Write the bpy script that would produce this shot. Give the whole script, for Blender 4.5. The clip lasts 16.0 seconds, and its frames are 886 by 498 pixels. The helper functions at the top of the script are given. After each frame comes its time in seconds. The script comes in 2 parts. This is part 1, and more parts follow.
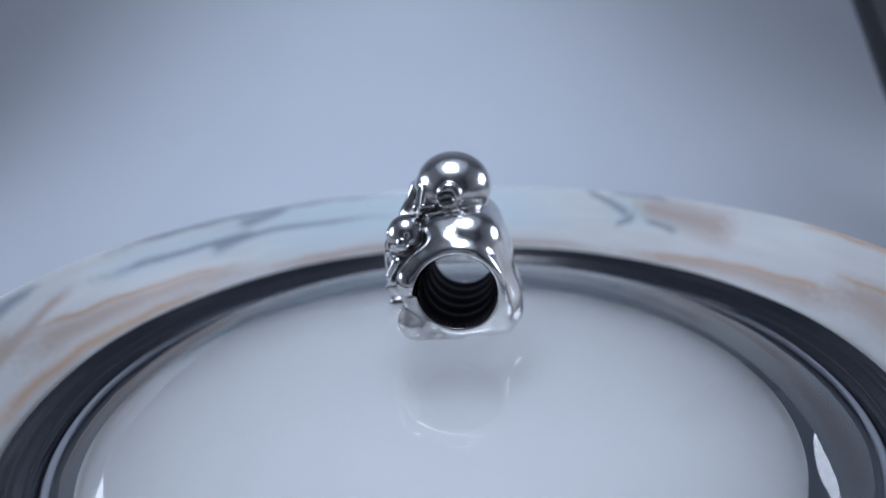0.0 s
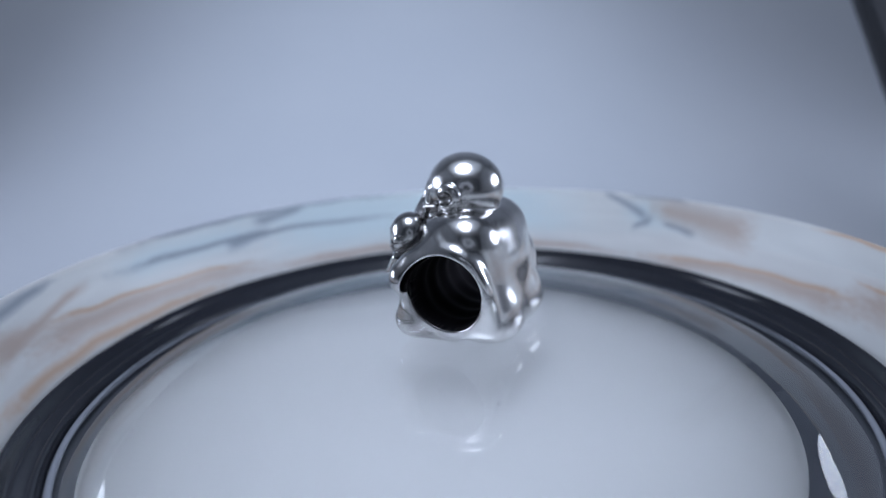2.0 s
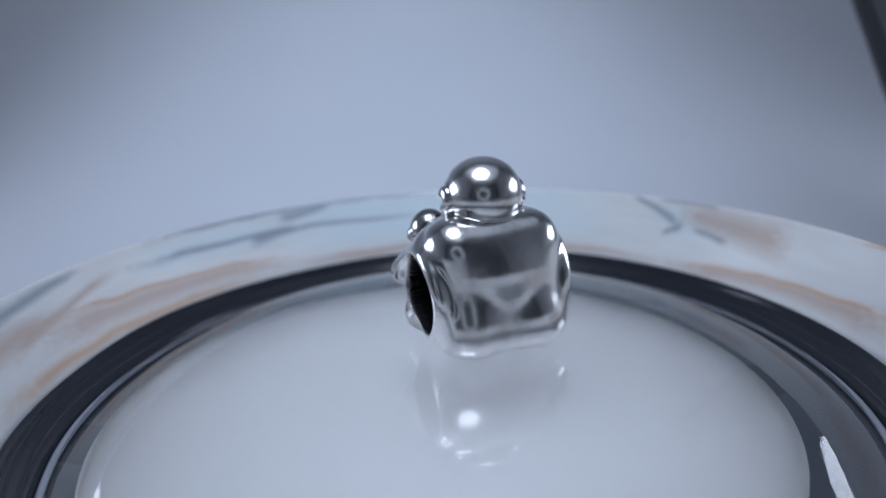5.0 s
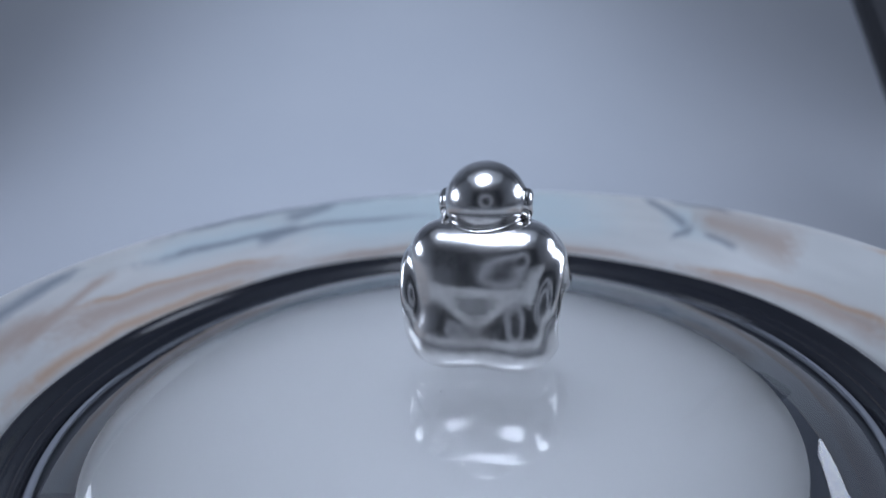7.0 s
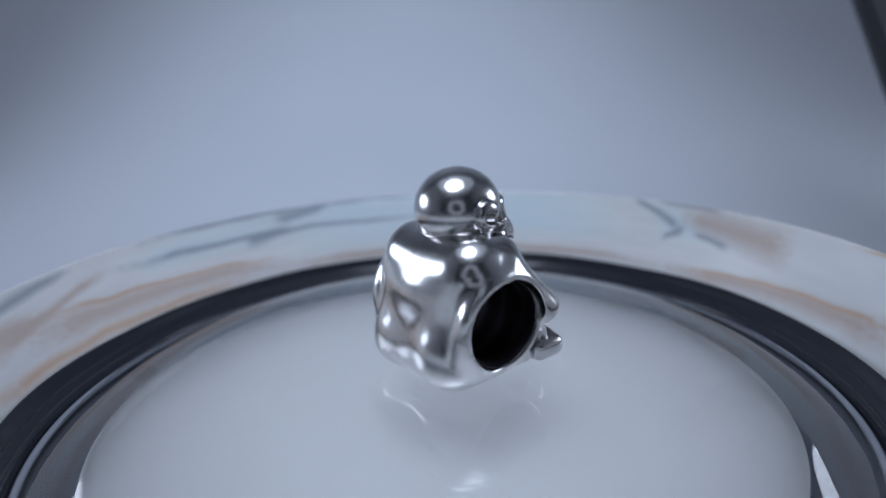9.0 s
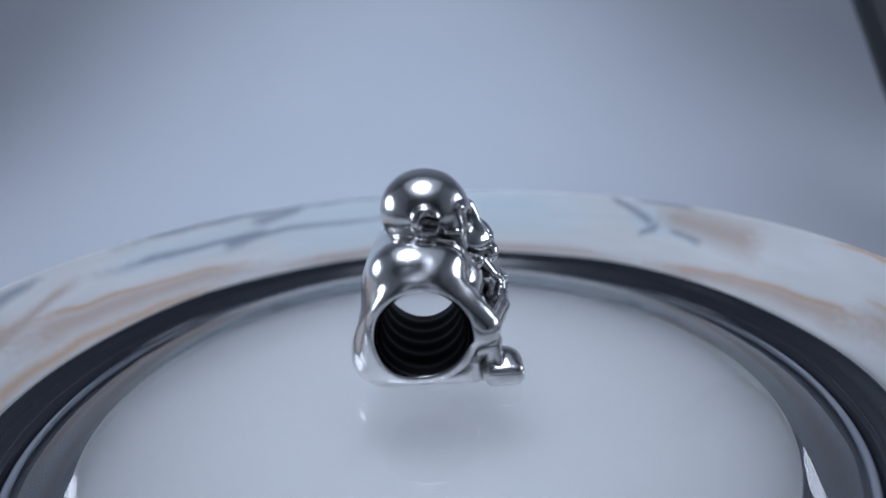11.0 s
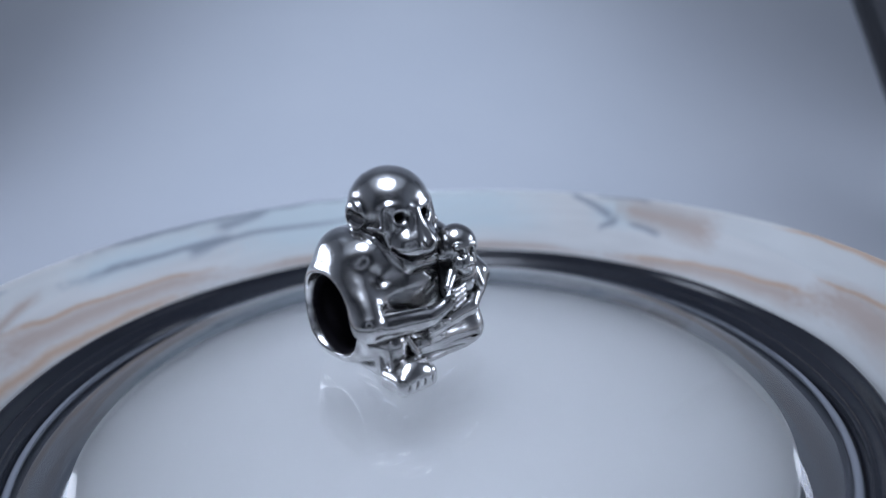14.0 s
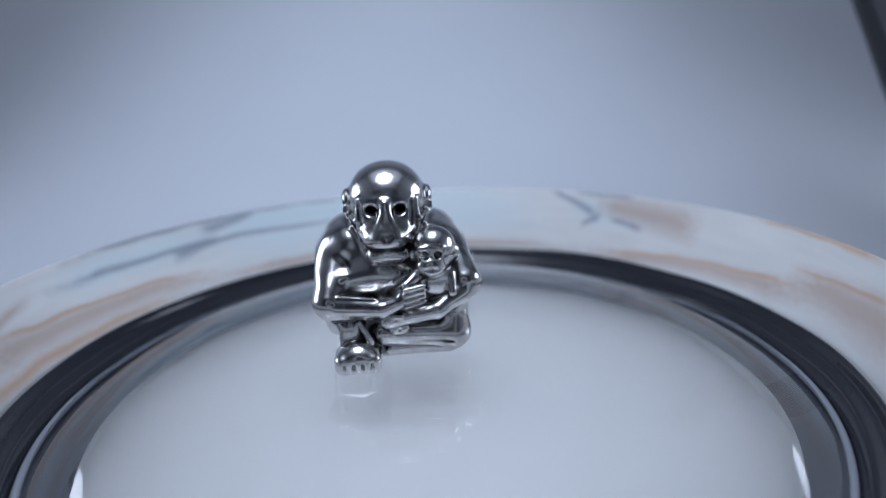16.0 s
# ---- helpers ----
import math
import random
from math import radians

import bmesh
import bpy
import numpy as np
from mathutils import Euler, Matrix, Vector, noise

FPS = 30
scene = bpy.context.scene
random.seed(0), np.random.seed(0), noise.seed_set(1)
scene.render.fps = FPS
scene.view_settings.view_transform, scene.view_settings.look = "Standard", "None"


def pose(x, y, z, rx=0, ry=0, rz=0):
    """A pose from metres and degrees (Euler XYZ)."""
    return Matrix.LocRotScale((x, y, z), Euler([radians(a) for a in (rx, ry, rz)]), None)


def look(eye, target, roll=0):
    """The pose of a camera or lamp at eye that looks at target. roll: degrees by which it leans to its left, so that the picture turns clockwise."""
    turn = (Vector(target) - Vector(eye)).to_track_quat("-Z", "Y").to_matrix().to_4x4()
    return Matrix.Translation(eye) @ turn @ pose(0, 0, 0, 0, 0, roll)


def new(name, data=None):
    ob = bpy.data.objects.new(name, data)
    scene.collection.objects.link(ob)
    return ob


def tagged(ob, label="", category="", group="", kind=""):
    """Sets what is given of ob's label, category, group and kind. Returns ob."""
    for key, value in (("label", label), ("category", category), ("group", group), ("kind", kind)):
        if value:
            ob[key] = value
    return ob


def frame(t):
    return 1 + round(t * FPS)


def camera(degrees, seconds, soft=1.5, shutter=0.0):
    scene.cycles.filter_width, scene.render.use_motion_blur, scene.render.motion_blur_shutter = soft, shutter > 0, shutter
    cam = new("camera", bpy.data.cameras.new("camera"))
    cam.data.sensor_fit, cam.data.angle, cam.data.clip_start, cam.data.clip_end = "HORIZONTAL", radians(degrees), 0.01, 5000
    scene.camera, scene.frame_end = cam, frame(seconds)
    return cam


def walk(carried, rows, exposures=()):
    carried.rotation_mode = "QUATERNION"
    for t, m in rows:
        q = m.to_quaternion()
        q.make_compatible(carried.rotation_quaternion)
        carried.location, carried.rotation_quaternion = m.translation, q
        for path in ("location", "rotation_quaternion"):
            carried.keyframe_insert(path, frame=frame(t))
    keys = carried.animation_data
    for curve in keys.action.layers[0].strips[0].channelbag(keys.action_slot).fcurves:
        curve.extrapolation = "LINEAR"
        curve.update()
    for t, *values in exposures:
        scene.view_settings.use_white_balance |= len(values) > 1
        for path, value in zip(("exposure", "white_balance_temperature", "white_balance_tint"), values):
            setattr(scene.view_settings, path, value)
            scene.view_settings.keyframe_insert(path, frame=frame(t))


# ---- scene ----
MM = 0.001


def turned(t):
    """Degrees that the dish and the bead have turned by t seconds."""
    return 7.279 + 9.25904 * t ** 1 + 0.415441 * t ** 2 + 0.121101 * t ** 3 + -0.0141847 * t ** 4 + 0.000418832 * t ** 5


# ---- camera ----
cam = camera(70, 16.0, soft=1.4)
EYE = Vector((0.0, -36.3, 16.7)) * MM
AIM = EYE + Vector((math.sin(radians(0.34)), math.cos(radians(0.34)), -math.tan(radians(16.55)))) * 0.04
VIEW = look(EYE, AIM, -2.6)
cam.data.dof.use_dof = True
cam.data.dof.focus_distance, cam.data.dof.aperture_fstop = 0.036, 28
walk(cam, [(0.0, VIEW), (16.0, VIEW)],
     exposures=[(0, -0.04), (4.2, -0.06), (6.3, -0.24), (9.2, -0.26), (11.3, -0.09), (12.5, -0.04), (16, -0.04)])

# ---- light ----
scene.view_settings.exposure = 0.0
world = bpy.data.worlds.new("dim_room")
scene.world = world
world.use_nodes = True
world.node_tree.nodes["Background"].inputs[0].default_value = (0.55, 0.68, 1.0, 1)
world.node_tree.nodes["Background"].inputs[1].default_value = 0.03


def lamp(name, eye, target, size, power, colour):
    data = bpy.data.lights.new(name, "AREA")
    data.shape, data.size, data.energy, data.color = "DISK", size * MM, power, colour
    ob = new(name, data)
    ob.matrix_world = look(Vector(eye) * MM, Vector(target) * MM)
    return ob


COOL = (0.66, 0.782, 1.0)
MILD = (0.715, 0.805, 1.0)
lamp("top_panel", (-12, -38, 190), (-6, -4, 0), 104, 0.275, MILD)
# wide fill lamp added just under the tent top to lift the silver's greys
lamp("tent_fill", (0, 0, 404), (0, 0, 0), 560, 0.24, COOL)
for x in (-105, 105):
    strip = lamp("side_lamp", (x, 24, 32), (0, 0, 6), 62, 0.038, MILD).data
    strip.shape, strip.size_y = "ELLIPSE", 36 * MM
data = bpy.data.lights.new("back_spot", "SPOT")
data.energy, data.color, data.spot_size, data.spot_blend, data.shadow_soft_size = 0.58, COOL, radians(66), 1.0, 0.012
new("back_spot", data).matrix_world = look(Vector((-10, 5, 120)) * MM, Vector((-11, 92, 2)) * MM)


# ---- materials ----
def material(name, colour, rough=0.5, metal=0.0, coat=0.0):
    m = bpy.data.materials.new(name)
    m.use_nodes = True
    b = m.node_tree.nodes["Principled BSDF"]
    b.inputs["Base Color"].default_value = (*colour, 1)
    b.inputs["Roughness"].default_value = rough
    b.inputs["Metallic"].default_value = metal
    b.inputs["Coat Weight"].default_value = coat
    return m, m.node_tree, b


def add(tree, kind, **values):
    n = tree.nodes.new(kind)
    for key, value in values.items():
        n.inputs[key.replace("_", " ")].default_value = value
    return n


def grain(tree, b, scale, depth, rough, strength=0.3, tint=None):
    """Fine relief, uneven gloss and, with tint, blotches of a second colour."""
    where = tree.nodes.new("ShaderNodeTexCoord")
    fine = add(tree, "ShaderNodeTexNoise", Scale=scale, Detail=4.0)
    broad = add(tree, "ShaderNodeTexNoise", Scale=scale / 9, Detail=3.0)
    for n in (fine, broad):
        tree.links.new(where.outputs["Object"], n.inputs["Vector"])
    bump = add(tree, "ShaderNodeBump", Strength=strength, Distance=depth)
    tree.links.new(fine.outputs[0], bump.inputs["Height"])
    tree.links.new(bump.outputs[0], b.inputs["Normal"])
    span = tree.nodes.new("ShaderNodeMapRange")
    span.inputs["To Min"].default_value, span.inputs["To Max"].default_value = rough
    tree.links.new(broad.outputs[0], span.inputs["Value"])
    tree.links.new(span.outputs[0], b.inputs["Roughness"])
    if tint:
        mix = tree.nodes.new("ShaderNodeMix")
        mix.data_type = "RGBA"
        mix.inputs[6].default_value = b.inputs["Base Color"].default_value
        mix.inputs[7].default_value = (*tint, 1)
        tree.links.new(broad.outputs[0], mix.inputs[0])
        tree.links.new(mix.outputs[2], b.inputs["Base Color"])
    return where


BORE_Y, BORE_Z, BORE_R = 0.2, 3.45, 2.15

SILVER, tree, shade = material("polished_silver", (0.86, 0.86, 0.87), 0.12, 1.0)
where = grain(tree, shade, 2600, 0.00002, (0.14, 0.27), 0.5)
# patches of thin tarnish on the silver
cloud = add(tree, "ShaderNodeTexNoise", Scale=420.0, Detail=5.0, Roughness=0.65)
tree.links.new(where.outputs["Object"], cloud.inputs["Vector"])
patch = tree.nodes.new("ShaderNodeMapRange")
patch.inputs["From Min"].default_value, patch.inputs["From Max"].default_value = 0.42, 0.68
tree.links.new(cloud.outputs[0], patch.inputs["Value"])
tarnish = tree.nodes.new("ShaderNodeMix")
tarnish.data_type = "RGBA"
tarnish.inputs[6].default_value = (0.91, 0.905, 0.90, 1)
tarnish.inputs[7].default_value = (0.66, 0.645, 0.64, 1)
tree.links.new(patch.outputs[0], tarnish.inputs[0])
# black oxide left in the carved grooves; the threading hole is coloured black too
oxide_and_bore = tree.nodes.new("ShaderNodeVertexColor")
oxide_and_bore.layer_name = "patina_and_bore"
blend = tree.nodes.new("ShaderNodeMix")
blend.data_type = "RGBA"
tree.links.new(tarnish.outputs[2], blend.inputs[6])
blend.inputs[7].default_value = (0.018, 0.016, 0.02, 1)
tree.links.new(oxide_and_bore.outputs[0], blend.inputs[0])
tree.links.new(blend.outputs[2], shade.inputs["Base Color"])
dull = tree.nodes.new("ShaderNodeMath")
dull.operation = "MULTIPLY_ADD"
dull.inputs[1].default_value = 0.5
black = tree.nodes.new("ShaderNodeMapRange")
black.inputs["From Min"].default_value = 0.8
tree.links.new(oxide_and_bore.outputs[0], black.inputs["Value"])
tree.links.new(black.outputs[0], dull.inputs[0])
tree.links.new(shade.inputs["Roughness"].links[0].from_socket, dull.inputs[2])
tree.links.new(dull.outputs[0], shade.inputs["Roughness"])

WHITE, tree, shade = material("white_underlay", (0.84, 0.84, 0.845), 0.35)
grain(tree, shade, 900, 0.00002, (0.28, 0.42), 0.1, (0.80, 0.805, 0.815))
shade.inputs["Specular IOR Level"].default_value = 1.0
shade.subsurface_method = "RANDOM_WALK"
shade.inputs["Subsurface Weight"].default_value = 1.0
shade.inputs["Subsurface Radius"].default_value = (1, 1, 1)
shade.inputs["Subsurface Scale"].default_value = 0.035
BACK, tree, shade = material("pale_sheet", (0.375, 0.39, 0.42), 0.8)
grain(tree, shade, 400, 0.0001, (0.7, 0.9), 0.2, (0.345, 0.365, 0.40))
TENT, tree, shade = material("tent_cloth", (0.78, 0.78, 0.79), 0.9)
grain(tree, shade, 400, 0.0001, (0.8, 1.0), 0.2, (0.71, 0.72, 0.74))
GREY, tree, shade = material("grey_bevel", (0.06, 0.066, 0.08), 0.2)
grain(tree, shade, 500, 0.00005, (0.2, 0.4), 0.04, (0.045, 0.05, 0.06))
DARK, tree, shade = material("dark_refraction", (0.014, 0.0155, 0.021), 0.3)
grain(tree, shade, 300, 0.0001, (0.08, 0.3), 0.3, (0.024, 0.026, 0.034))
shade.inputs["Specular IOR Level"].default_value = 0.4
EDGE, tree, shade = material("pale_glass_edge", (0.24, 0.255, 0.29), 0.15)
grain(tree, shade, 500, 0.00005, (0.1, 0.3), 0.2, (0.2, 0.215, 0.25))
BLACK, tree, shade = material("black_cloth", (0.06, 0.062, 0.07), 0.9)
grain(tree, shade, 900, 0.0002, (0.8, 1.0), 0.4)
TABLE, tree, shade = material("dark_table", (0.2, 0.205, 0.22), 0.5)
grain(tree, shade, 300, 0.0001, (0.4, 0.6), 0.2, (0.15, 0.155, 0.17))
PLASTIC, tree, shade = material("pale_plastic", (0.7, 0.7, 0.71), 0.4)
grain(tree, shade, 1500, 0.00003, (0.3, 0.5), 0.2)

BAND, tree, shade = material("refraction_band", (0.7, 0.7, 0.7), 0.35)
grain(tree, shade, 300, 0.0001, (0.25, 0.5), 0.2)
# vertex colours hold the refractions of the surroundings in the glass wall
paint = tree.nodes.new("ShaderNodeVertexColor")
paint.layer_name = "refracted_streaks"
tree.links.new(paint.outputs[0], shade.inputs["Base Color"])
through_light = tree.nodes.new("ShaderNodeBsdfTranslucent")
tree.links.new(paint.outputs[0], through_light.inputs["Color"])
both = tree.nodes.new("ShaderNodeMixShader")
both.inputs[0].default_value = 0.3
tree.links.new(shade.outputs[0], both.inputs[1])
tree.links.new(through_light.outputs[0], both.inputs[2])
tree.links.new(both.outputs[0], tree.nodes["Material Output"].inputs[0])


def clear_glass(name, tint, gloss_share, rough):
    """A thin clear pane: see-through, with a mirror's gloss by Fresnel."""
    m = bpy.data.materials.new(name)
    m.use_nodes = True
    tree = m.node_tree
    tree.nodes.remove(tree.nodes["Principled BSDF"])
    see = add(tree, "ShaderNodeBsdfTransparent", Color=(*tint, 1))
    gloss = add(tree, "ShaderNodeBsdfGlossy", Roughness=rough)
    gloss.inputs["Color"].default_value = (1, 1, 1, 1)
    angle = add(tree, "ShaderNodeFresnel", IOR=1.5)
    mix = tree.nodes.new("ShaderNodeMixShader")
    share = tree.nodes.new("ShaderNodeMath")
    share.operation = "MULTIPLY"
    share.inputs[1].default_value = gloss_share
    tree.links.new(angle.outputs[0], share.inputs[0])
    tree.links.new(share.outputs[0], mix.inputs[0])
    tree.links.new(see.outputs[0], mix.inputs[1])
    tree.links.new(gloss.outputs[0], mix.inputs[2])
    tree.links.new(mix.outputs[0], tree.nodes["Material Output"].inputs[0])
    return m


CLEAR = bpy.data.materials.new("clear_underside")
CLEAR.use_nodes = True
CLEAR.node_tree.nodes.remove(CLEAR.node_tree.nodes["Principled BSDF"])
see = add(CLEAR.node_tree, "ShaderNodeBsdfTransparent")
CLEAR.node_tree.links.new(see.outputs[0], CLEAR.node_tree.nodes["Material Output"].inputs[0])
GLASS = clear_glass("clear_glass", (0.97, 0.985, 0.99), 1.0, 0.02)
WALL_GLASS = clear_glass("clear_wall_glass", (0.97, 0.985, 0.99), 0.3, 0.22)


# ---- mesh helpers ----
def mesh_object(name, verts, faces, mat, parent=None, label="", smooth=True, outward=False):
    me = bpy.data.meshes.new(name)
    me.from_pydata(verts, [], faces)
    me.materials.append(mat)
    if outward:
        bm = bmesh.new()
        bm.from_mesh(me)
        bmesh.ops.recalc_face_normals(bm, faces=bm.faces[:])
        bm.to_mesh(me)
        bm.free()
    if smooth:
        me.polygons.foreach_set("use_smooth", [True] * len(me.polygons))
    me.update()
    ob = new(name, me)
    if parent:
        ob.parent = parent
    if label:
        tagged(ob, label)
    return ob


def rounded(points, times=3):
    """Corner-cut a closed outline of (r, z)."""
    for _ in range(times):
        out = []
        for i, a in enumerate(points):
            b = points[(i + 1) % len(points)]
            out += [(a[0] * 0.8 + b[0] * 0.2, a[1] * 0.8 + b[1] * 0.2), (a[0] * 0.2 + b[0] * 0.8, a[1] * 0.2 + b[1] * 0.8)]
        points = out
    return points


def lathe(name, outline, mat, parent=None, label="", centre=(0, 0), steps=240, times=3, wave=0.0):
    """A closed outline of (r, z) in millimetres turned about the upright axis; wave: slight unevenness."""
    ring = rounded(outline, times)
    n = len(ring)
    verts, faces = [], []
    for i in range(steps):
        a = 2 * math.pi * i / steps
        for j, (r, z) in enumerate(ring):
            d = wave * noise.noise(Vector((math.cos(a) * 2.2, math.sin(a) * 2.2, z * 0.6 + r * 0.4)))
            verts.append((((r + d) * math.cos(a) + centre[0]) * MM, ((r + d) * math.sin(a) + centre[1]) * MM, (z + d * 0.6) * MM))
    for i in range(steps):
        k = (i + 1) % steps
        for j in range(n):
            l = (j + 1) % n
            faces.append((i * n + j, k * n + j, k * n + l, i * n + l))
    return mesh_object(name, verts, faces, mat, parent, label, outward=True)


# ---- the setting: table sheet sweeping up into the backdrop, dim surroundings ----
def sweep():
    xs = np.linspace(-320, 320, 33)
    line = [(-25 + 11 * i, -12.0) for i in range(6)]
    bend = 110
    for i in range(25):
        a = math.pi / 2 * i / 24
        line.append((32 + bend * math.sin(a), -12 + bend - bend * math.cos(a)))
    line += [(142, 110 + 25 * i) for i in range(13)]
    verts = [(x * MM, y * MM, z * MM) for y, z in line for x in xs]
    w = len(xs)
    faces = [(r * w + c, r * w + c + 1, (r + 1) * w + c + 1, (r + 1) * w + c) for r in range(len(line) - 1) for c in range(w - 1)]
    return tagged(mesh_object("backdrop", verts, faces, BACK), "seamless bluish-white photo sheet swept up behind the dish", "backdrop", kind="structure")


def slab(name, size, m, mat, bevel=1.0):
    bm = bmesh.new()
    bmesh.ops.create_cube(bm, size=1)
    bmesh.ops.scale(bm, vec=Vector(size) * MM, verts=bm.verts)
    bmesh.ops.bevel(bm, geom=bm.edges[:], offset=bevel * MM, segments=3, affect="EDGES")
    me = bpy.data.meshes.new(name)
    bm.to_mesh(me)
    bm.free()
    me.materials.append(mat)
    ob = new(name, me)
    ob.matrix_world = m
    return ob


sweep()
tagged(slab("table", (700, 460, 8), pose(0, -0.165, -0.0164), TABLE), "grey table top under the dish", "table", kind="structure")
tagged(slab("wall_front", (700, 6, 420), pose(0, -0.36, 0.2), TABLE), "unlit grey wall behind the camera", "wall", kind="structure")
tagged(slab("wall_west", (6, 800, 420), pose(-0.33, 0, 0.2), TENT), "pale grey cloth side wall of the photo tent", "wall", kind="structure")
tagged(slab("wall_east", (6, 800, 420), pose(0.33, 0, 0.2), TENT), "pale grey cloth side wall of the photo tent", "wall", kind="structure")
tagged(slab("ceiling", (700, 800, 6), pose(0, 0, 0.41), TENT), "pale grey cloth top of the photo tent", "ceiling", kind="structure")
tagged(slab("black_board", (11, 3, 60), pose(0.0567, 0.04, 0.0174, 0, -27, 0), BLACK),
       "narrow black cloth-covered board leaning before the white backdrop", "board")

# ---- glass dish: everything round its own axis, slightly off the turning axis ----
OFF = (math.cos(radians(48)), math.sin(radians(48)))
dish = tagged(new("glass_dish"), "round clear glass dish with white base and dark refracting rim", "dish")
disc = lathe("white_disc", [(0.001, -11.5), (0.001, -4.0), (0.001, -3.6), (0.4, -3.6), (19.9, -3.6), (20.5, -3.6), (20.7, -3.75), (20.7, -11.5), (20.2, -12.0), (0.4, -12.0), (0.001, -12.0)], WHITE, times=2)
tagged(disc, "milky white disc lying under the clear glass base", "disc")
lathe("bevel_ring", [(18.2, -4.6), (18.2, -4.3), (21.2, -4.15), (22.2, -3.9), (23.2, -3.35), (23.5, -3.5), (23.5, -11.4), (22.9, -12.0), (21.6, -12.0), (21.3, -11.4), (21.3, -4.8)], GREY, dish, "grey bevelled edge of the base", OFF, wave=0.1)
# dark ring added in place of the dark refraction in the glass edge
lathe("refraction_ring", [(23.3, -4.5), (23.35, -3.1), (23.7, -2.55), (23.95, -2.6), (24.3, -2.2), (24.5, -2.25), (24.75, -1.75), (24.95, -1.5), (25.2, -1.65), (25.3, -2.2), (25.3, -11.4), (24.8, -12.0), (23.6, -12.0), (23.3, -11.4)], DARK, dish, "added dark glossy ridged ring for the dark refraction round the base", OFF, wave=0.2, times=2)
lathe("base_edge", [(22.9, -3.15), (22.95, -2.95), (23.12, -2.88), (23.28, -2.95), (23.3, -3.2), (23.1, -3.3)], EDGE, dish, "pale polished edge of the glass base", OFF, wave=0.1, times=1)
DOME = [(10 + 1.27 * i, -2.6 * (i / 10) ** 2.3) for i in range(11)]
base = lathe("base", [(0.001, -3.3), (0.001, -0.3), (0.001, 0.0), (0.3, 0.0), *DOME, (22.75, -2.9), (20.9, -3.2), (20.5, -3.56), (0.3, -3.56), (0.001, -3.56)], GLASS, dish, "thick clear glossy glass base", OFF, times=2)
glass_wall = lathe("glass_wall", [(25.35, -11.4), (25.35, -2.2), (27.7, 3.3), (27.9, 3.6), (28.05, 3.3), (25.65, -2.2), (25.65, -11.4), (25.5, -12.0)], WALL_GLASS, dish, "clear upright glass wall", OFF, times=2)
for pane, shows in ((base, lambda p: p.normal.z > 0.3), (glass_wall, lambda p: p.normal.x * (p.center.x - OFF[0] * MM) + p.normal.y * (p.center.y - OFF[1] * MM) < 0)):
    pane.visible_shadow = False
    pane.data.materials.append(CLEAR)
    for p in pane.data.polygons:
        p.material_index = 0 if shows(p) else 1


def dust():
    """Tiny pale flecks lying on the glass base."""
    chance = random.Random(5)
    verts, faces = [], []
    for _ in range(46):
        r, a, turn = 9.5 * math.sqrt(chance.uniform(0.03, 1)), chance.uniform(0, 6.283), chance.uniform(0, 6.283)
        long, wide, n = chance.uniform(0.04, 0.16), chance.uniform(0.02, 0.04), len(verts)
        x, y = r * math.cos(a) + OFF[0], r * math.sin(a) + OFF[1]
        for u, v, z in ((-1, 0, 0.004), (0, -1, 0.004), (1, 0, 0.004), (0, 1, 0.004), (0, 0, 0.03)):
            dx, dy = u * long, v * wide
            verts.append(((x + dx * math.cos(turn) - dy * math.sin(turn)) * MM, (y + dx * math.sin(turn) + dy * math.cos(turn)) * MM, z * MM))
        faces += [(n, n + 1, n + 4), (n + 1, n + 2, n + 4), (n + 2, n + 3, n + 4), (n + 3, n, n + 4), (n + 3, n + 2, n + 1, n)]
    return tagged(mesh_object("dust", verts, faces, WHITE, dish, "fine pale dust flecks", smooth=False), kind="stuff")


dust()


# ---- added pale band round the dish, painted with the glass wall's refractions ----
def refracted_streaks():
    """Angle in degrees from start to end, height at both, half width, colour."""
    tan, rust, slate, mist = (0.60, 0.49, 0.43), (0.66, 0.46, 0.32), (0.33, 0.37, 0.43), (0.72, 0.81, 0.84)
    return [
        (62, 132, 3.2, 3.2, 1.5, mist), (60, 128, 1.2, 1.2, 1.2, mist), (160, 130, 2.6, 2.6, 0.9, mist), (30, 52, 2.4, 2.6, 0.8, mist),
        (50, 132, -1.35, -1.35, 0.3, tan), (132, 182, -0.75, 0.55, 0.62, tan), (134, 176, -0.25, 1.35, 0.13, rust), (140, 196, -1.6, -1.1, 0.3, rust),
        (165, 188, 2.7, 0.9, 0.3, tan), (176, 215, 1.6, 2.4, 0.7, tan), (170, 190, 3.9, 3.3, 0.28, slate),
        (100, 156, 4.25, 4.2, 0.2, slate), (100, 160, 1.9, 2.5, 0.2, slate), (128, 138, 2.3, 1.7, 0.4, slate), (120, 131, 4.0, 3.3, 0.3, slate),
        (57, 47, 4.3, 2.2, 0.3, slate), (50, 46, 1.0, 2.2, 0.3, slate), (44, 37, 2.0, 1.3, 0.25, slate), (52, 40, 4.3, 4.2, 0.14, slate),
        (47, 26, 3.3, 2.2, 0.9, tan), (46, 2, -1.5, -0.2, 0.5, tan), (45, 4, -1.2, 0.35, 0.13, rust),
        (16, -8, 4.25, 4.2, 0.16, rust), (6, -30, 0.7, 1.1, 1.1, tan), (5, -14, 1.5, 2.1, 0.12, rust),
    ]


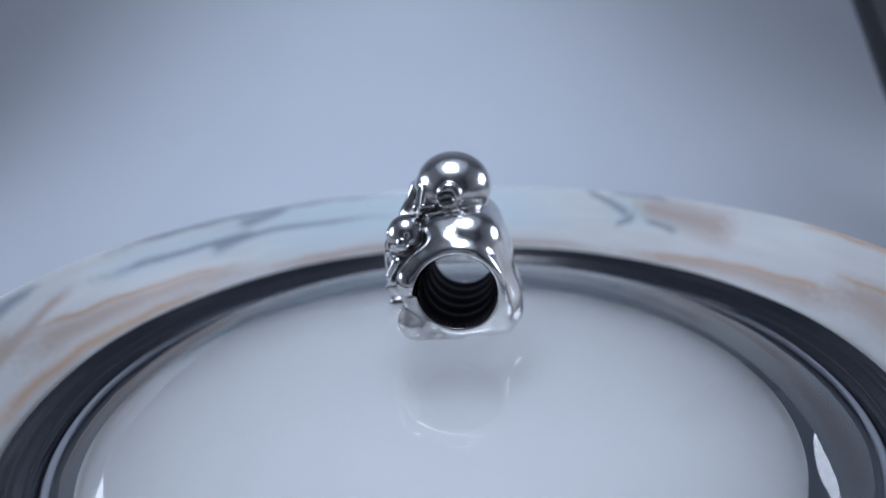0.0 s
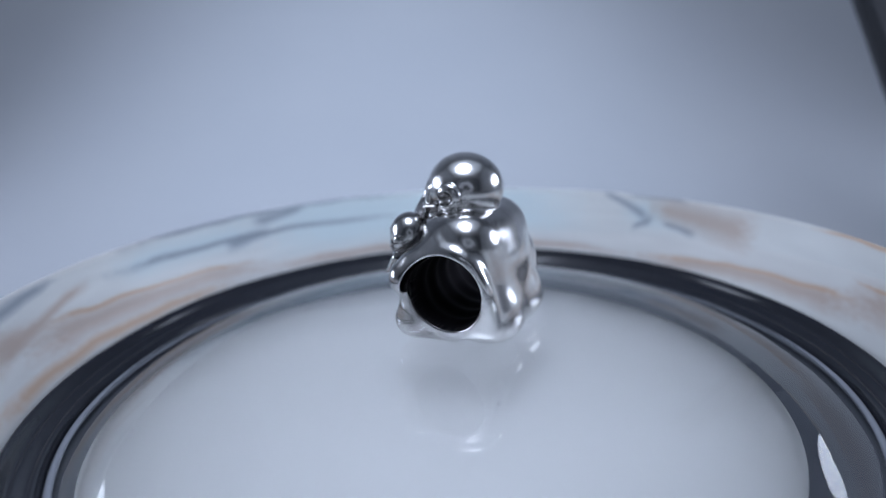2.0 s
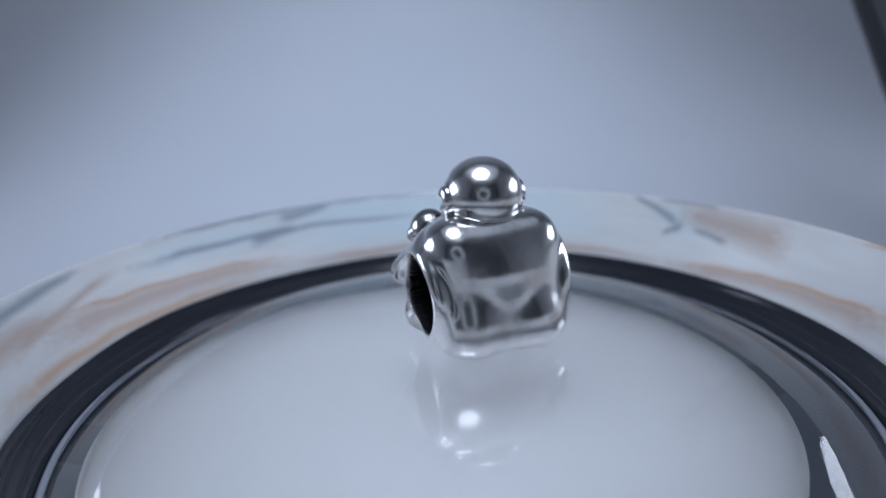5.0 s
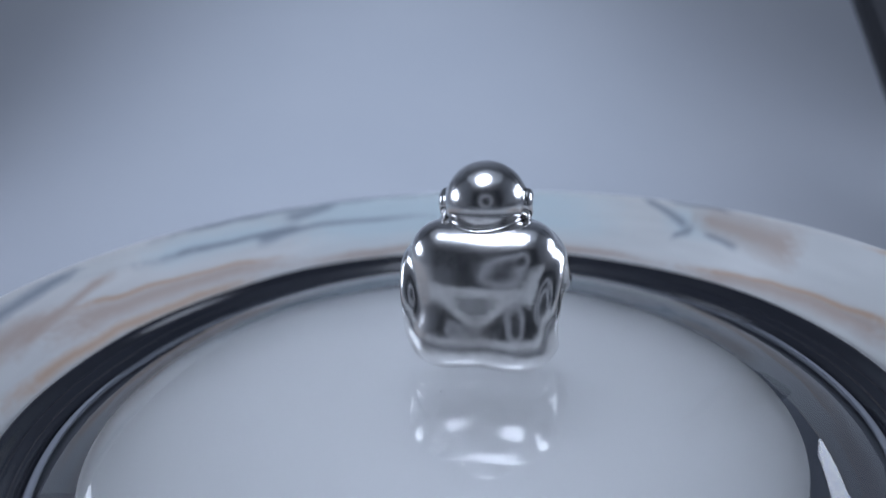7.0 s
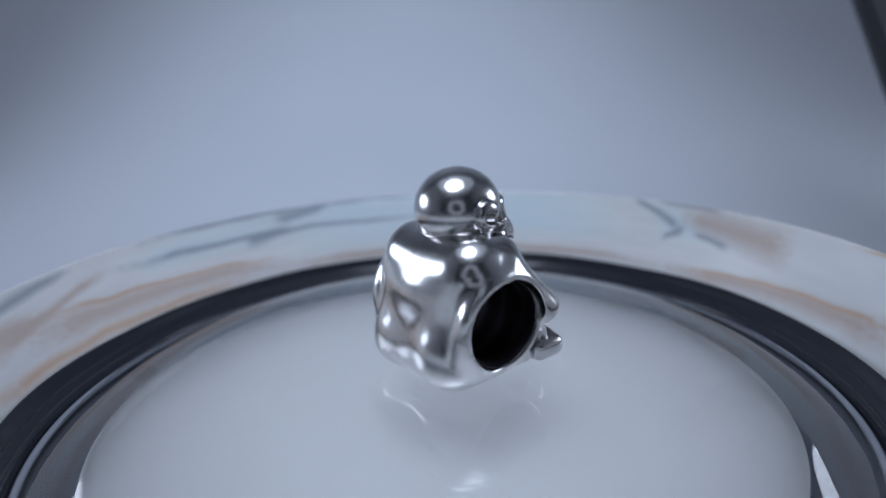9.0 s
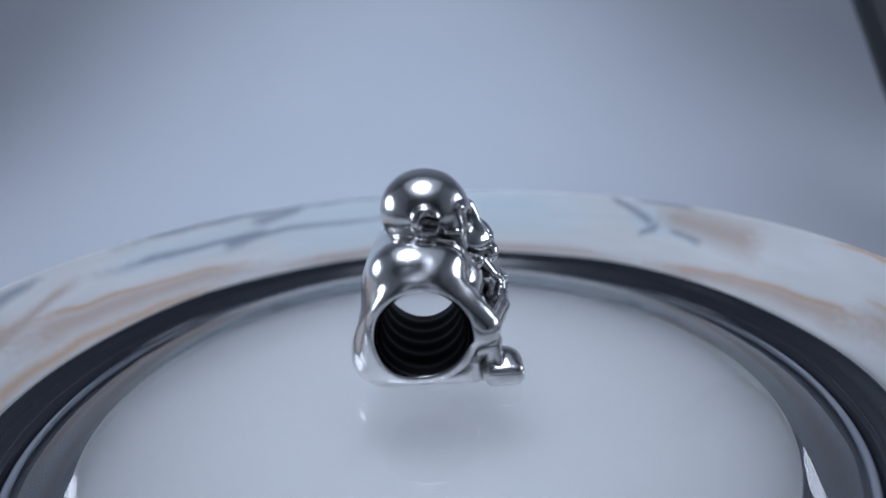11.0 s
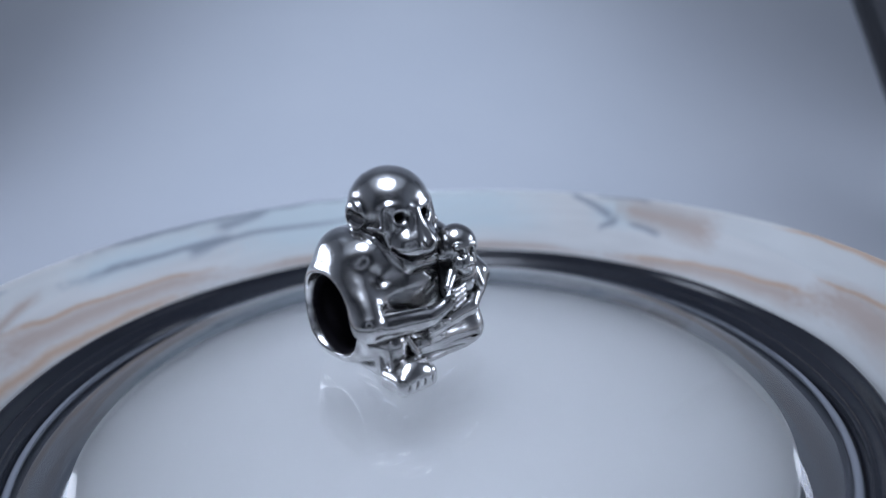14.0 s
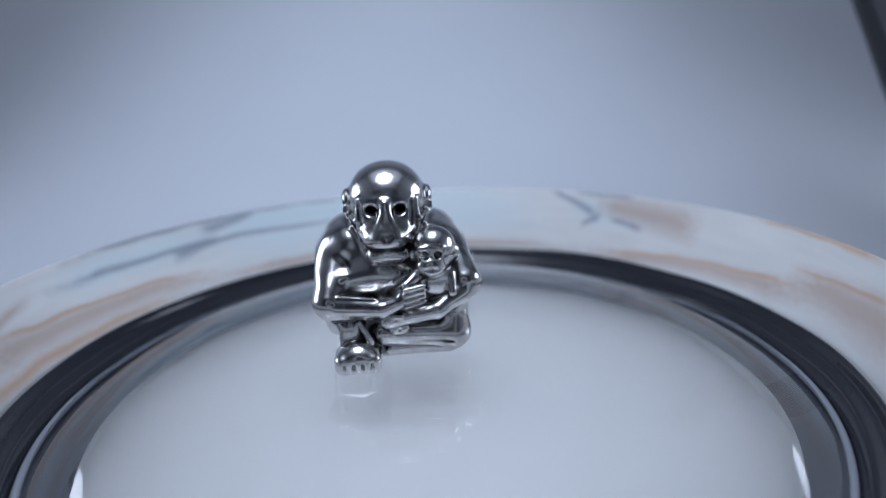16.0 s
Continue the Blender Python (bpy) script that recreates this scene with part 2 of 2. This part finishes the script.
def refraction_band():
    steps, rows, low, high = 900, 60, -2.4, 4.35
    verts, faces, colours = [], [], []
    marks = refracted_streaks()
    base = np.array((0.79, 0.795, 0.79))
    for i in range(steps):
        a = 360 * i / steps
        ca, sa = math.cos(radians(a)), math.sin(radians(a))
        for j in range(rows + 1):
            z = low + (high - low) * j / rows if j else -12.0
            up = max(z + 2.0, 0)
            r = 25.8 + 0.43 * up
            verts.append((r * ca * MM, r * sa * MM, (z - 0.113 * up) * MM))
            c = base.copy()
            wob = noise.noise(Vector((ca * 9, sa * 9, z * 0.5)))
            fine = noise.noise(Vector((ca * 40, sa * 40, z * 3)))
            c = c * (1 + 0.06 * noise.noise(Vector((ca * 6, sa * 6, z * 1.4))))
            for a0, a1, h0, h1, half, col in marks:
                s = ((a - a0 + 180) % 360 - 180) / (a1 - a0)
                if -0.15 < s < 1.15:
                    off = abs(z - (h0 + (h1 - h0) * s) - 0.22 * wob) / (half * (0.75 + 0.5 * min(max(s, 0), 1)))
                    end = min((s + 0.05) / 0.22, (1.05 - s) / 0.22) + 0.25 * fine
                    k = min(max(1.15 - 0.6 * off + 0.1 * fine, 0), 1) * min(max(end, 0), 1)
                    c = c * (1 - 0.85 * k) + np.array(col) * 0.85 * k
            colours.append((*c, 1))
    n = rows + 1
    for i in range(steps):
        k = (i + 1) % steps
        for j in range(rows):
            faces.append((i * n + j, i * n + j + 1, k * n + j + 1, k * n + j))
    ob = mesh_object("refraction_band", verts, faces, BAND)
    layer = ob.data.color_attributes.new("refracted_streaks", "FLOAT_COLOR", "POINT")
    layer.data.foreach_set("color", np.array(colours, dtype=np.float32).ravel())
    thick = ob.modifiers.new("thickness", "SOLIDIFY")
    thick.thickness, thick.offset = 0.5 * MM, 1
    return tagged(ob, "added pale outward-leaning band round the dish, painted with brown and slate-blue refractions", "band")


band = refraction_band()

# ---- ring of the lens, round the eye ----
barrel = lathe("lens_barrel", [(9.5, -2.0), (15.0, -2.0), (15.5, 14.0), (9.5, 14.0)], PLASTIC)
barrel.matrix_world = VIEW @ pose(0, 0, 0.004)
tagged(barrel, "pale plastic ring of a lens facing the bead", "lens barrel")


# ---- silver bead: a seated ape that holds its young, with a hole from side to side ----
def bead_shape(X, Y, Z):
    """Signed distance, in millimetres, of the figure; it faces -y."""
    def ball(x, y, z, rx, ry=None, rz=None):
        ry, rz = ry or rx, rz or rx
        k = np.sqrt(((X - x) / rx) ** 2 + ((Y - y) / ry) ** 2 + ((Z - z) / rz) ** 2)
        return (k - 1) * min(rx, ry, rz)

    def limb(a, b, ra, rb):
        a, b = np.array(a, np.float32), np.array(b, np.float32)
        d = b - a
        t = np.clip(((X - a[0]) * d[0] + (Y - a[1]) * d[1] + (Z - a[2]) * d[2]) / float(d @ d), 0, 1)
        return np.sqrt((X - a[0] - t * d[0]) ** 2 + (Y - a[1] - t * d[1]) ** 2 + (Z - a[2] - t * d[2]) ** 2) - (ra + (rb - ra) * t)

    def block(x, y, z, hx, hy, hz, r):
        qx, qy, qz = np.abs(X - x) - hx + r, np.abs(Y - y) - hy + r, np.abs(Z - z) - hz + r
        return np.sqrt(np.maximum(qx, 0) ** 2 + np.maximum(qy, 0) ** 2 + np.maximum(qz, 0) ** 2) + np.minimum(np.maximum(np.maximum(qx, qy), qz), 0) - r

    def join(a, b, k):
        h = np.clip(0.5 + 0.5 * (b - a) / k, 0, 1)
        return b + (a - b) * h - k * h * (1 - h)

    oxide_and_bore = np.full_like(X, 9.0)

    def cut(a, b, k):
        return -join(-a, b, k)

    # trunk: a rolled upper back, two seat lobes, shoulders
    lean = 0.1 * (4.0 - Z)
    f = block(0, 0.55 + lean, 4.3, 3.72, 2.45, 3.35, 1.6)
    f = join(f, block(0, -1.5, 3.3, 3.1, 1.25, 2.0, 0.5), 0.3)
    f = join(f, ball(0, 1.1, 4.5, 3.95, 2.38, 2.75), 0.6)
    drawn = np.where(Z > 1.5, (Z - 1.5) * 0.55, Z - 1.5)
    for side in (-1, 1):
        k = np.sqrt(((X - side * 1.72) / 2.3) ** 2 + ((Y - 2.05) / 2.0) ** 2 + (drawn / 1.5) ** 2)
        seat = (k - 1) * 1.5 if side < 0 else join(seat, (k - 1) * 1.5, 1.0)
    f = join(f, seat, 0.6)
    f = join(f, limb((-2.3, 0.7, 6.1), (2.3, 0.7, 6.1), 1.65, 1.65), 0.9)
    f = join(f, ball(-0.2, -1.4, 4.9, 2.3, 1.7, 2.0), 0.5)
    f = join(f, block(0.25, -1.1, 1.05, 3.2, 1.8, 1.05, 0.6), 0.7)
    # raised lips of the hole
    q = np.sqrt((Y - BORE_Y) ** 2 + (Z - BORE_Z) ** 2)
    for side, out in ((-1, 3.7), (1, 3.85)):
        f = join(f, np.sqrt((q - BORE_R - 0.28) ** 2 + (X - side * (out + 0.1 * (Z - 3.3))) ** 2) - 0.36, 0.75)
    # folded leg and the standing leg with its foot
    f = join(f, limb((-0.7, -2.9, 1.65), (3.3, -2.5, 1.35), 0.68, 0.9), 0.15)
    f = join(f, ball(3.3, -2.3, 1.35, 1.0, 1.05, 1.1), 0.45)
    f = join(f, limb((-0.2, -3.0, 0.75), (2.6, -2.4, 0.6), 0.4, 0.5), 0.1)
    f = join(f, limb((-2.7, -1.6, 2.2), (-2.45, -3.05, 2.3), 1.05, 0.75), 0.25)
    f = join(f, limb((-2.45, -3.05, 2.25), (-2.35, -3.35, 0.8), 0.72, 0.56), 0.15)
    f = join(f, limb((-2.2, -2.4, 0.65), (-2.1, -4.0, 0.8), 0.65, 0.85), 0.25)
    f = join(f, block(-2.1, -3.85, 0.62, 1.3, 1.05, 0.62, 0.5), 0.25)
    f = join(f, ball(-2.1, -4.0, 0.95, 1.0, 0.75, 0.65), 0.25)
    for i in range(4):
        x = -2.85 + 0.5 * i
        f = cut(f, limb((x, -4.94, 0.0), (x + 0.02, -4.86, 0.72), 0.18, 0.09), 0.04)
    # arms
    f = join(f, limb((-2.95, -0.4, 5.95), (-3.55, -2.7, 3.6), 1.2, 0.95), 0.35)
    f = join(f, limb((-3.5, -2.75, 3.45), (-0.6, -3.95, 3.5), 0.78, 0.52), 0.12)
    f = join(f, limb((-0.6, -3.95, 3.5), (0.55, -4.1, 3.95), 0.5, 0.36), 0.1)
    f = join(f, limb((3.05, -0.3, 5.9), (4.1, -2.35, 4.3), 1.25, 0.92), 0.3)
    f = join(f, ball(3.55, -1.9, 4.7, 0.85, 0.8, 1.1), 0.5)
    f = join(f, limb((4.35, -2.4, 4.1), (2.4, -3.75, 3.2), 0.72, 0.52), 0.12)
    f = join(f, limb((2.4, -3.75, 3.2), (-0.4, -3.9, 2.75), 0.5, 0.4), 0.08)
    # front edge of the hole on the young one's side
    f = join(f, limb((3.3, -2.3, 1.3), (3.6, -2.35, 4.2), 0.75, 0.7), 0.45)
    # young one held at the chest
    bx, by, bz = 2.35, -2.9, 6.2
    f = join(f, ball(bx, by, bz - 1.4, 1.15, 1.05, 1.3), 0.12)
    f = join(f, ball(bx + 0.05, by + 0.1, bz + 0.15, 1.22, 1.2, 1.35), 0.12)
    f = join(f, ball(bx - 0.2, by - 0.75, bz - 0.5, 0.78, 0.6, 0.66), 0.1)
    f = join(f, limb((bx - 0.7, by - 0.85, bz + 0.5), (bx + 0.4, by - 0.85, bz + 0.5), 0.2, 0.2), 0.12)
    for side in (-1, 1):
        f = join(f, ball(bx + 0.05 + side * 1.2, by, bz, 0.2, 0.36, 0.42), 0.08)
        f = cut(f, ball(bx - 0.15 + side * 0.36, by - 1.15, bz + 0.15, 0.24, 0.32, 0.22), 0.08)
    f = cut(f, limb((bx - 0.75, by - 1.32, bz - 0.6), (bx + 0.35, by - 1.32, bz - 0.6), 0.1, 0.1), 0.06)
    f = join(f, limb((bx - 0.9, by - 0.5, bz - 1.0), (0.75, -3.9, 4.75), 0.38, 0.26), 0.08)
    f = join(f, limb((bx + 0.8, by - 0.4, bz - 1.2), (bx + 0.9, by - 0.9, bz - 2.0), 0.4, 0.28), 0.08)
    # folds and edges carved over chest, arms and lap
    for side in (-1, 1):
        f = cut(f, limb((-0.5 + side * 0.25, -3.1, 5.9), (-0.5 + side * 1.3, -3.0, 5.15), 0.12, 0.12), 0.1)
        f = cut(f, limb((-0.5 + side * 1.3, -3.0, 5.15), (-0.5 + side * 0.4, -3.25, 4.6), 0.12, 0.1), 0.1)
    f = join(f, limb((-3.7, -3.3, 2.95), (0.4, -4.25, 3.1), 0.16, 0.12), 0.05)
    f = join(f, limb((-3.0, -3.3, 4.05), (-0.9, -3.95, 4.05), 0.14, 0.1), 0.08)
    f = join(f, limb((4.25, -3.0, 3.75), (1.2, -4.15, 2.75), 0.16, 0.12), 0.05)
    f = join(f, limb((-1.9, -3.55, 2.6), (-1.35, -3.7, 1.5), 0.22, 0.18), 0.06)
    f = join(f, limb((-2.9, -3.5, 2.6), (-2.95, -3.6, 1.2), 0.16, 0.16), 0.06)
    f = join(f, ball(0.2, -3.45, 2.15, 0.6, 0.4, 0.45), 0.08)
    f = cut(f, ball(0.25, -3.95, 2.15, 0.14, 0.25, 0.14), 0.04)
    f = cut(f, limb((0.4, -3.55, 1.2), (3.4, -3.3, 1.05), 0.12, 0.1), 0.08)
    # hand on the young one
    f = join(f, ball(0.75, -4.15, 4.1, 0.55, 0.32, 0.5), 0.1)
    for i in range(4):
        f = join(f, limb((0.7, -4.42, 3.72 + 0.31 * i), (1.7, -4.2, 3.9 + 0.29 * i), 0.155, 0.13), 0.015)
    # head
    hx, hy, hz = 0.0, -0.15, 8.82
    g = ball(hx, hy, hz, 2.26, 2.32, 2.17)
    g = join(g, ball(hx, hy - 1.35, hz - 1.55, 1.75, 1.35, 1.5), 0.5)
    mx = hx - 0.1
    # face: broad muzzle, brow, flat wedge of a nose, jutting jaw
    g = join(g, ball(mx, hy - 1.7, hz - 0.6, 1.62, 0.75, 1.5), 0.15)
    g = join(g, ball(mx, hy - 2.2, hz - 1.75, 1.42, 1.15, 1.05), 0.3)
    g = join(g, limb((mx - 0.7, hy - 2.55, hz - 2.66), (mx + 0.7, hy - 2.55, hz - 2.66), 0.46, 0.46), 0.06)
    for side in (-1, 1):
        g = join(g, limb((mx + side * 1.3, hy - 1.75, hz + 0.3), (mx + side * 0.25, hy - 2.1, hz + 0.2), 0.17, 0.2), 0.3)
        g = join(g, limb((mx, hy - 2.35, hz + 0.1), (mx + side * 0.4, hy - 3.0, hz - 1.65), 0.2, 0.34), 0.3)
    for side in (-1, 1):
        ex = mx + side * 0.82
        g = cut(g, ball(ex, hy - 2.5, hz - 0.22, 0.36, 0.55, 0.3), 0.2)
        pupil = ball(ex, hy - 2.15, hz - 0.22, 0.2, 0.5, 0.19)
        g = cut(g, pupil, 0.05)
        oxide_and_bore = np.minimum(oxide_and_bore, pupil - 0.05)
        nostril = limb((mx + side * 0.1, hy - 3.4, hz - 1.72), (mx + side * 0.3, hy - 3.4, hz - 1.45), 0.08, 0.1)
        g = cut(g, nostril, 0.04)
        oxide_and_bore = np.minimum(oxide_and_bore, nostril)
        # cupped ear, open to the front
        ear = ball(hx + side * 2.28, hy - 0.05, hz - 0.15, 0.36, 0.75, 0.85)
        hollow = limb((hx + side * 2.72, hy - 0.1, hz - 0.15), (hx + side * 2.42, hy - 1.1, hz - 0.4), 0.42, 0.3)
        g = cut(join(g, ear, 0.1), hollow, 0.06)
        oxide_and_bore = np.minimum(oxide_and_bore, hollow + 0.02)
        # ridge of hair from the ear along the jaw, a smaller one above it
        g = join(g, limb((hx + side * 2.15, hy - 0.2, hz - 1.0), (hx + side * 2.0, hy - 1.3, hz - 1.3), 0.16, 0.18), 0.06)
        g = join(g, limb((hx + side * 2.0, hy - 1.3, hz - 1.3), (hx + side * 1.62, hy - 1.75, hz - 1.95), 0.18, 0.18), 0.06)
        g = join(g, limb((hx + side * 1.62, hy - 1.75, hz - 1.95), (hx + side * 1.05, hy - 2.45, hz - 2.85), 0.18, 0.2), 0.06)
        g = join(g, limb((hx + side * 2.1, hy - 1.0, hz - 0.72), (hx + side * 1.8, hy - 1.75, hz - 0.85), 0.12, 0.12), 0.05)
        # edge of the face mask from the temple to the jaw
        g = join(g, limb((hx + side * 1.6, hy - 1.55, hz + 0.25), (hx + side * 1.66, hy - 1.75, hz - 0.9), 0.1, 0.15), 0.22)
        g = join(g, limb((hx + side * 1.66, hy - 1.75, hz - 0.9), (hx + side * 1.42, hy - 2.1, hz - 2.0), 0.15, 0.15), 0.05)
        groove = limb((mx + side * 1.48, hy - 1.95, hz + 0.2), (mx + side * 1.42, hy - 2.2, hz - 1.0), 0.12, 0.12)
        g = cut(g, groove, 0.1)
        oxide_and_bore = np.minimum(oxide_and_bore, groove + 0.05)
        # wide mouth, curved up at the corners
        groove = limb((mx, hy - 3.3, hz - 2.3), (mx + side * 0.8, hy - 2.95, hz - 2.24), 0.16, 0.16)
        g = cut(g, groove, 0.05)
        oxide_and_bore = np.minimum(oxide_and_bore, groove)
        groove = limb((mx + side * 0.8, hy - 2.95, hz - 2.24), (mx + side * 1.4, hy - 2.2, hz - 1.85), 0.16, 0.13)
        g = cut(g, groove, 0.05)
        oxide_and_bore = np.minimum(oxide_and_bore, groove)
    f = join(f, g, 0.16)
    # black colour: depth into the oxidised grooves and into the hole
    oxide_and_bore = np.minimum(oxide_and_bore, q - BORE_R - 0.12)
    # hole right through, with shallow turned rings
    f = cut(f, q - (BORE_R + 0.06 * np.sin(X * 4.2)) - 0.25 * np.clip(np.abs(X) - 3.4, 0, 1), 0.1)
    # chased coat on the front of the figure
    f = f + 0.016 * np.sin(3.3 * X + 2.1 * Z) * np.sin(2.9 * Z - 1.7 * X + 0.8) * np.clip(-Y - 1.2, 0, 1) * np.clip(6.6 - Z, 0, 1)
    # flat sole
    f = cut(f, Z - 0.02, 0.07)
    # oxide that polishing leaves in the carved hollows, and a mottled film of it on the front
    soft = f
    for axis in range(3):
        for step in (3, 2):
            soft = (np.roll(soft, step, axis) + soft + np.roll(soft, -step, axis)) / 3
    front = np.clip(0.35 - 0.55 * Y, 0, 1)
    left = np.clip((f - soft - 0.004) / 0.03, 0, 1) * front
    mottle = np.sin(2.3 * X + 1.7 * Z + 1.1 * np.sin(2.9 * Y)) * np.sin(2.6 * Z - 1.9 * Y + 1.3 * np.sin(2.1 * X))
    left = np.maximum(left, np.clip(0.34 + 0.14 * mottle, 0, 1) * np.clip(-Y - 0.5, 0, 1) * np.clip(9.4 - Z, 0.1, 1))
    return f, np.maximum(np.clip(1 - oxide_and_bore / 0.1, 0, 1), 0.85 * left)


def surface(shape, low, high, step):
    """Mesh of shape's zero surface on a grid: vertices, quads, normals."""
    axes = [np.arange(a, b, step, dtype=np.float32) for a, b in zip(low, high)]
    grid = np.meshgrid(*axes, indexing="ij")
    f, paint = shape(*grid)
    f = f.astype(np.float32)
    s = f < 0
    nx, ny, nz = f.shape
    cells = np.zeros((nx - 1, ny - 1, nz - 1), np.int8)
    for i in (0, 1):
        for j in (0, 1):
            for k in (0, 1):
                cells += s[i:nx - 1 + i, j:ny - 1 + j, k:nz - 1 + k]
    idx = np.argwhere((cells > 0) & (cells < 8))
    total, count = np.zeros((len(idx), 3)), np.zeros((len(idx), 1))
    corners = [(i, j, k) for i in (0, 1) for j in (0, 1) for k in (0, 1)]
    for a in corners:
        for axis in range(3):
            if a[axis]:
                continue
            b = list(a)
            b[axis] = 1
            fa = f[idx[:, 0] + a[0], idx[:, 1] + a[1], idx[:, 2] + a[2]]
            fb = f[idx[:, 0] + b[0], idx[:, 1] + b[1], idx[:, 2] + b[2]]
            hit = (fa < 0) != (fb < 0)
            t = np.where(hit, fa / np.where(fa == fb, 1, fa - fb), 0)
            p = np.tile(np.array(a, float), (len(idx), 1))
            p[:, axis] = t
            total += p * hit[:, None]
            count += hit[:, None]
    pos = idx + total / count
    number = np.full(cells.shape, -1, np.int64)
    number[idx[:, 0], idx[:, 1], idx[:, 2]] = np.arange(len(idx))
    quads = []
    for axis in range(3):
        u, v = (axis + 1) % 3, (axis + 2) % 3
        lo, hi = [slice(None)] * 3, [slice(None)] * 3
        lo[axis], hi[axis] = slice(0, -1), slice(1, None)
        a, b = s[tuple(lo)], s[tuple(hi)]
        for flip, mask in ((False, a & ~b), (True, ~a & b)):
            e = np.argwhere(mask)
            e = e[(e[:, u] > 0) & (e[:, v] > 0)]
            e = e[(e[:, u] < f.shape[u] - 1) & (e[:, v] < f.shape[v] - 1)]
            ring = []
            for du, dv in ((1, 1), (0, 1), (0, 0), (1, 0)):
                c = e.copy()
                c[:, u] -= du
                c[:, v] -= dv
                ring.append(number[c[:, 0], c[:, 1], c[:, 2]])
            q = np.stack(ring, 1)
            quads.append(q[:, ::-1] if flip else q)
    # slope of the field at the vertices
    slope = []
    for gr in (*np.gradient(f, step), paint):
        b = np.minimum(pos.astype(int), np.array(f.shape) - 2)
        w = pos - b
        val = 0
        for i, j, k in corners:
            val = val + gr[b[:, 0] + i, b[:, 1] + j, b[:, 2] + k] * np.abs(1 - i - w[:, 0]) * np.abs(1 - j - w[:, 1]) * np.abs(1 - k - w[:, 2])
        slope.append(val)
    paint = slope.pop()
    normals = np.stack(slope, 1)
    normals /= np.linalg.norm(normals, axis=1, keepdims=True) + 1e-9
    return pos * step + np.array(low), np.concatenate(quads), normals, paint


def ape_bead():
    verts, quads, normals, paint = surface(bead_shape, (-5.3, -5.8, -0.25), (5.3, 4.6, 11.4), 0.07)
    ob = mesh_object("ape_bead", ((verts + np.array((-0.6, 0, 0))) * MM * 1.03).tolist(), quads.tolist(), SILVER)
    ob.data.normals_split_custom_set_from_vertices(normals.tolist())
    layer = ob.data.color_attributes.new("patina_and_bore", "FLOAT_COLOR", "POINT")
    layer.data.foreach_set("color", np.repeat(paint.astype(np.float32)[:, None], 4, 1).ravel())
    return tagged(ob, "polished silver bead, a seated ape holding its young", "bead")


bead = ape_bead()


# ---- what moves ----
def motions():
    times = [0.5 * i for i in range(33)]
    rows = []
    for t in times:
        a = radians(164.4 + 267.3 - turned(t))
        slip = float(np.interp(t, (0, 1.5, 3.5, 5.2, 6.5, 7, 7.5, 9, 11.5, 16), (0, -0.2, -0.38, -0.45, -0.5, -0.02, -0.36, -0.2, 0, 0.15)))
        rows.append((t, pose((2.6 * math.cos(a) + slip) * MM, 2.6 * math.sin(a) * MM, 0, 0, 0, -89 - turned(t))))
    walk(bead, rows)
    walk(disc, [(t, pose(float(np.interp(t, (0, 4, 9, 12.5, 16), (-0.45, -0.4, -0.35, -1.0, -0.6))) * MM, 0, 0)) for t in times])
    walk(dish, [(t, pose(0, 0, 0, 0, 0, -turned(t))) for t in times])
    # the added band rocks, so that its painted refractions shift
    rows = []
    for t in times:
        a = radians(55 - turned(t))
        rows.append((t, pose(math.cos(a) * MM, math.sin(a) * MM, 0, 0, 0, -8 * math.cos(radians(turned(t) - 118)))))
    walk(band, rows)


motions()
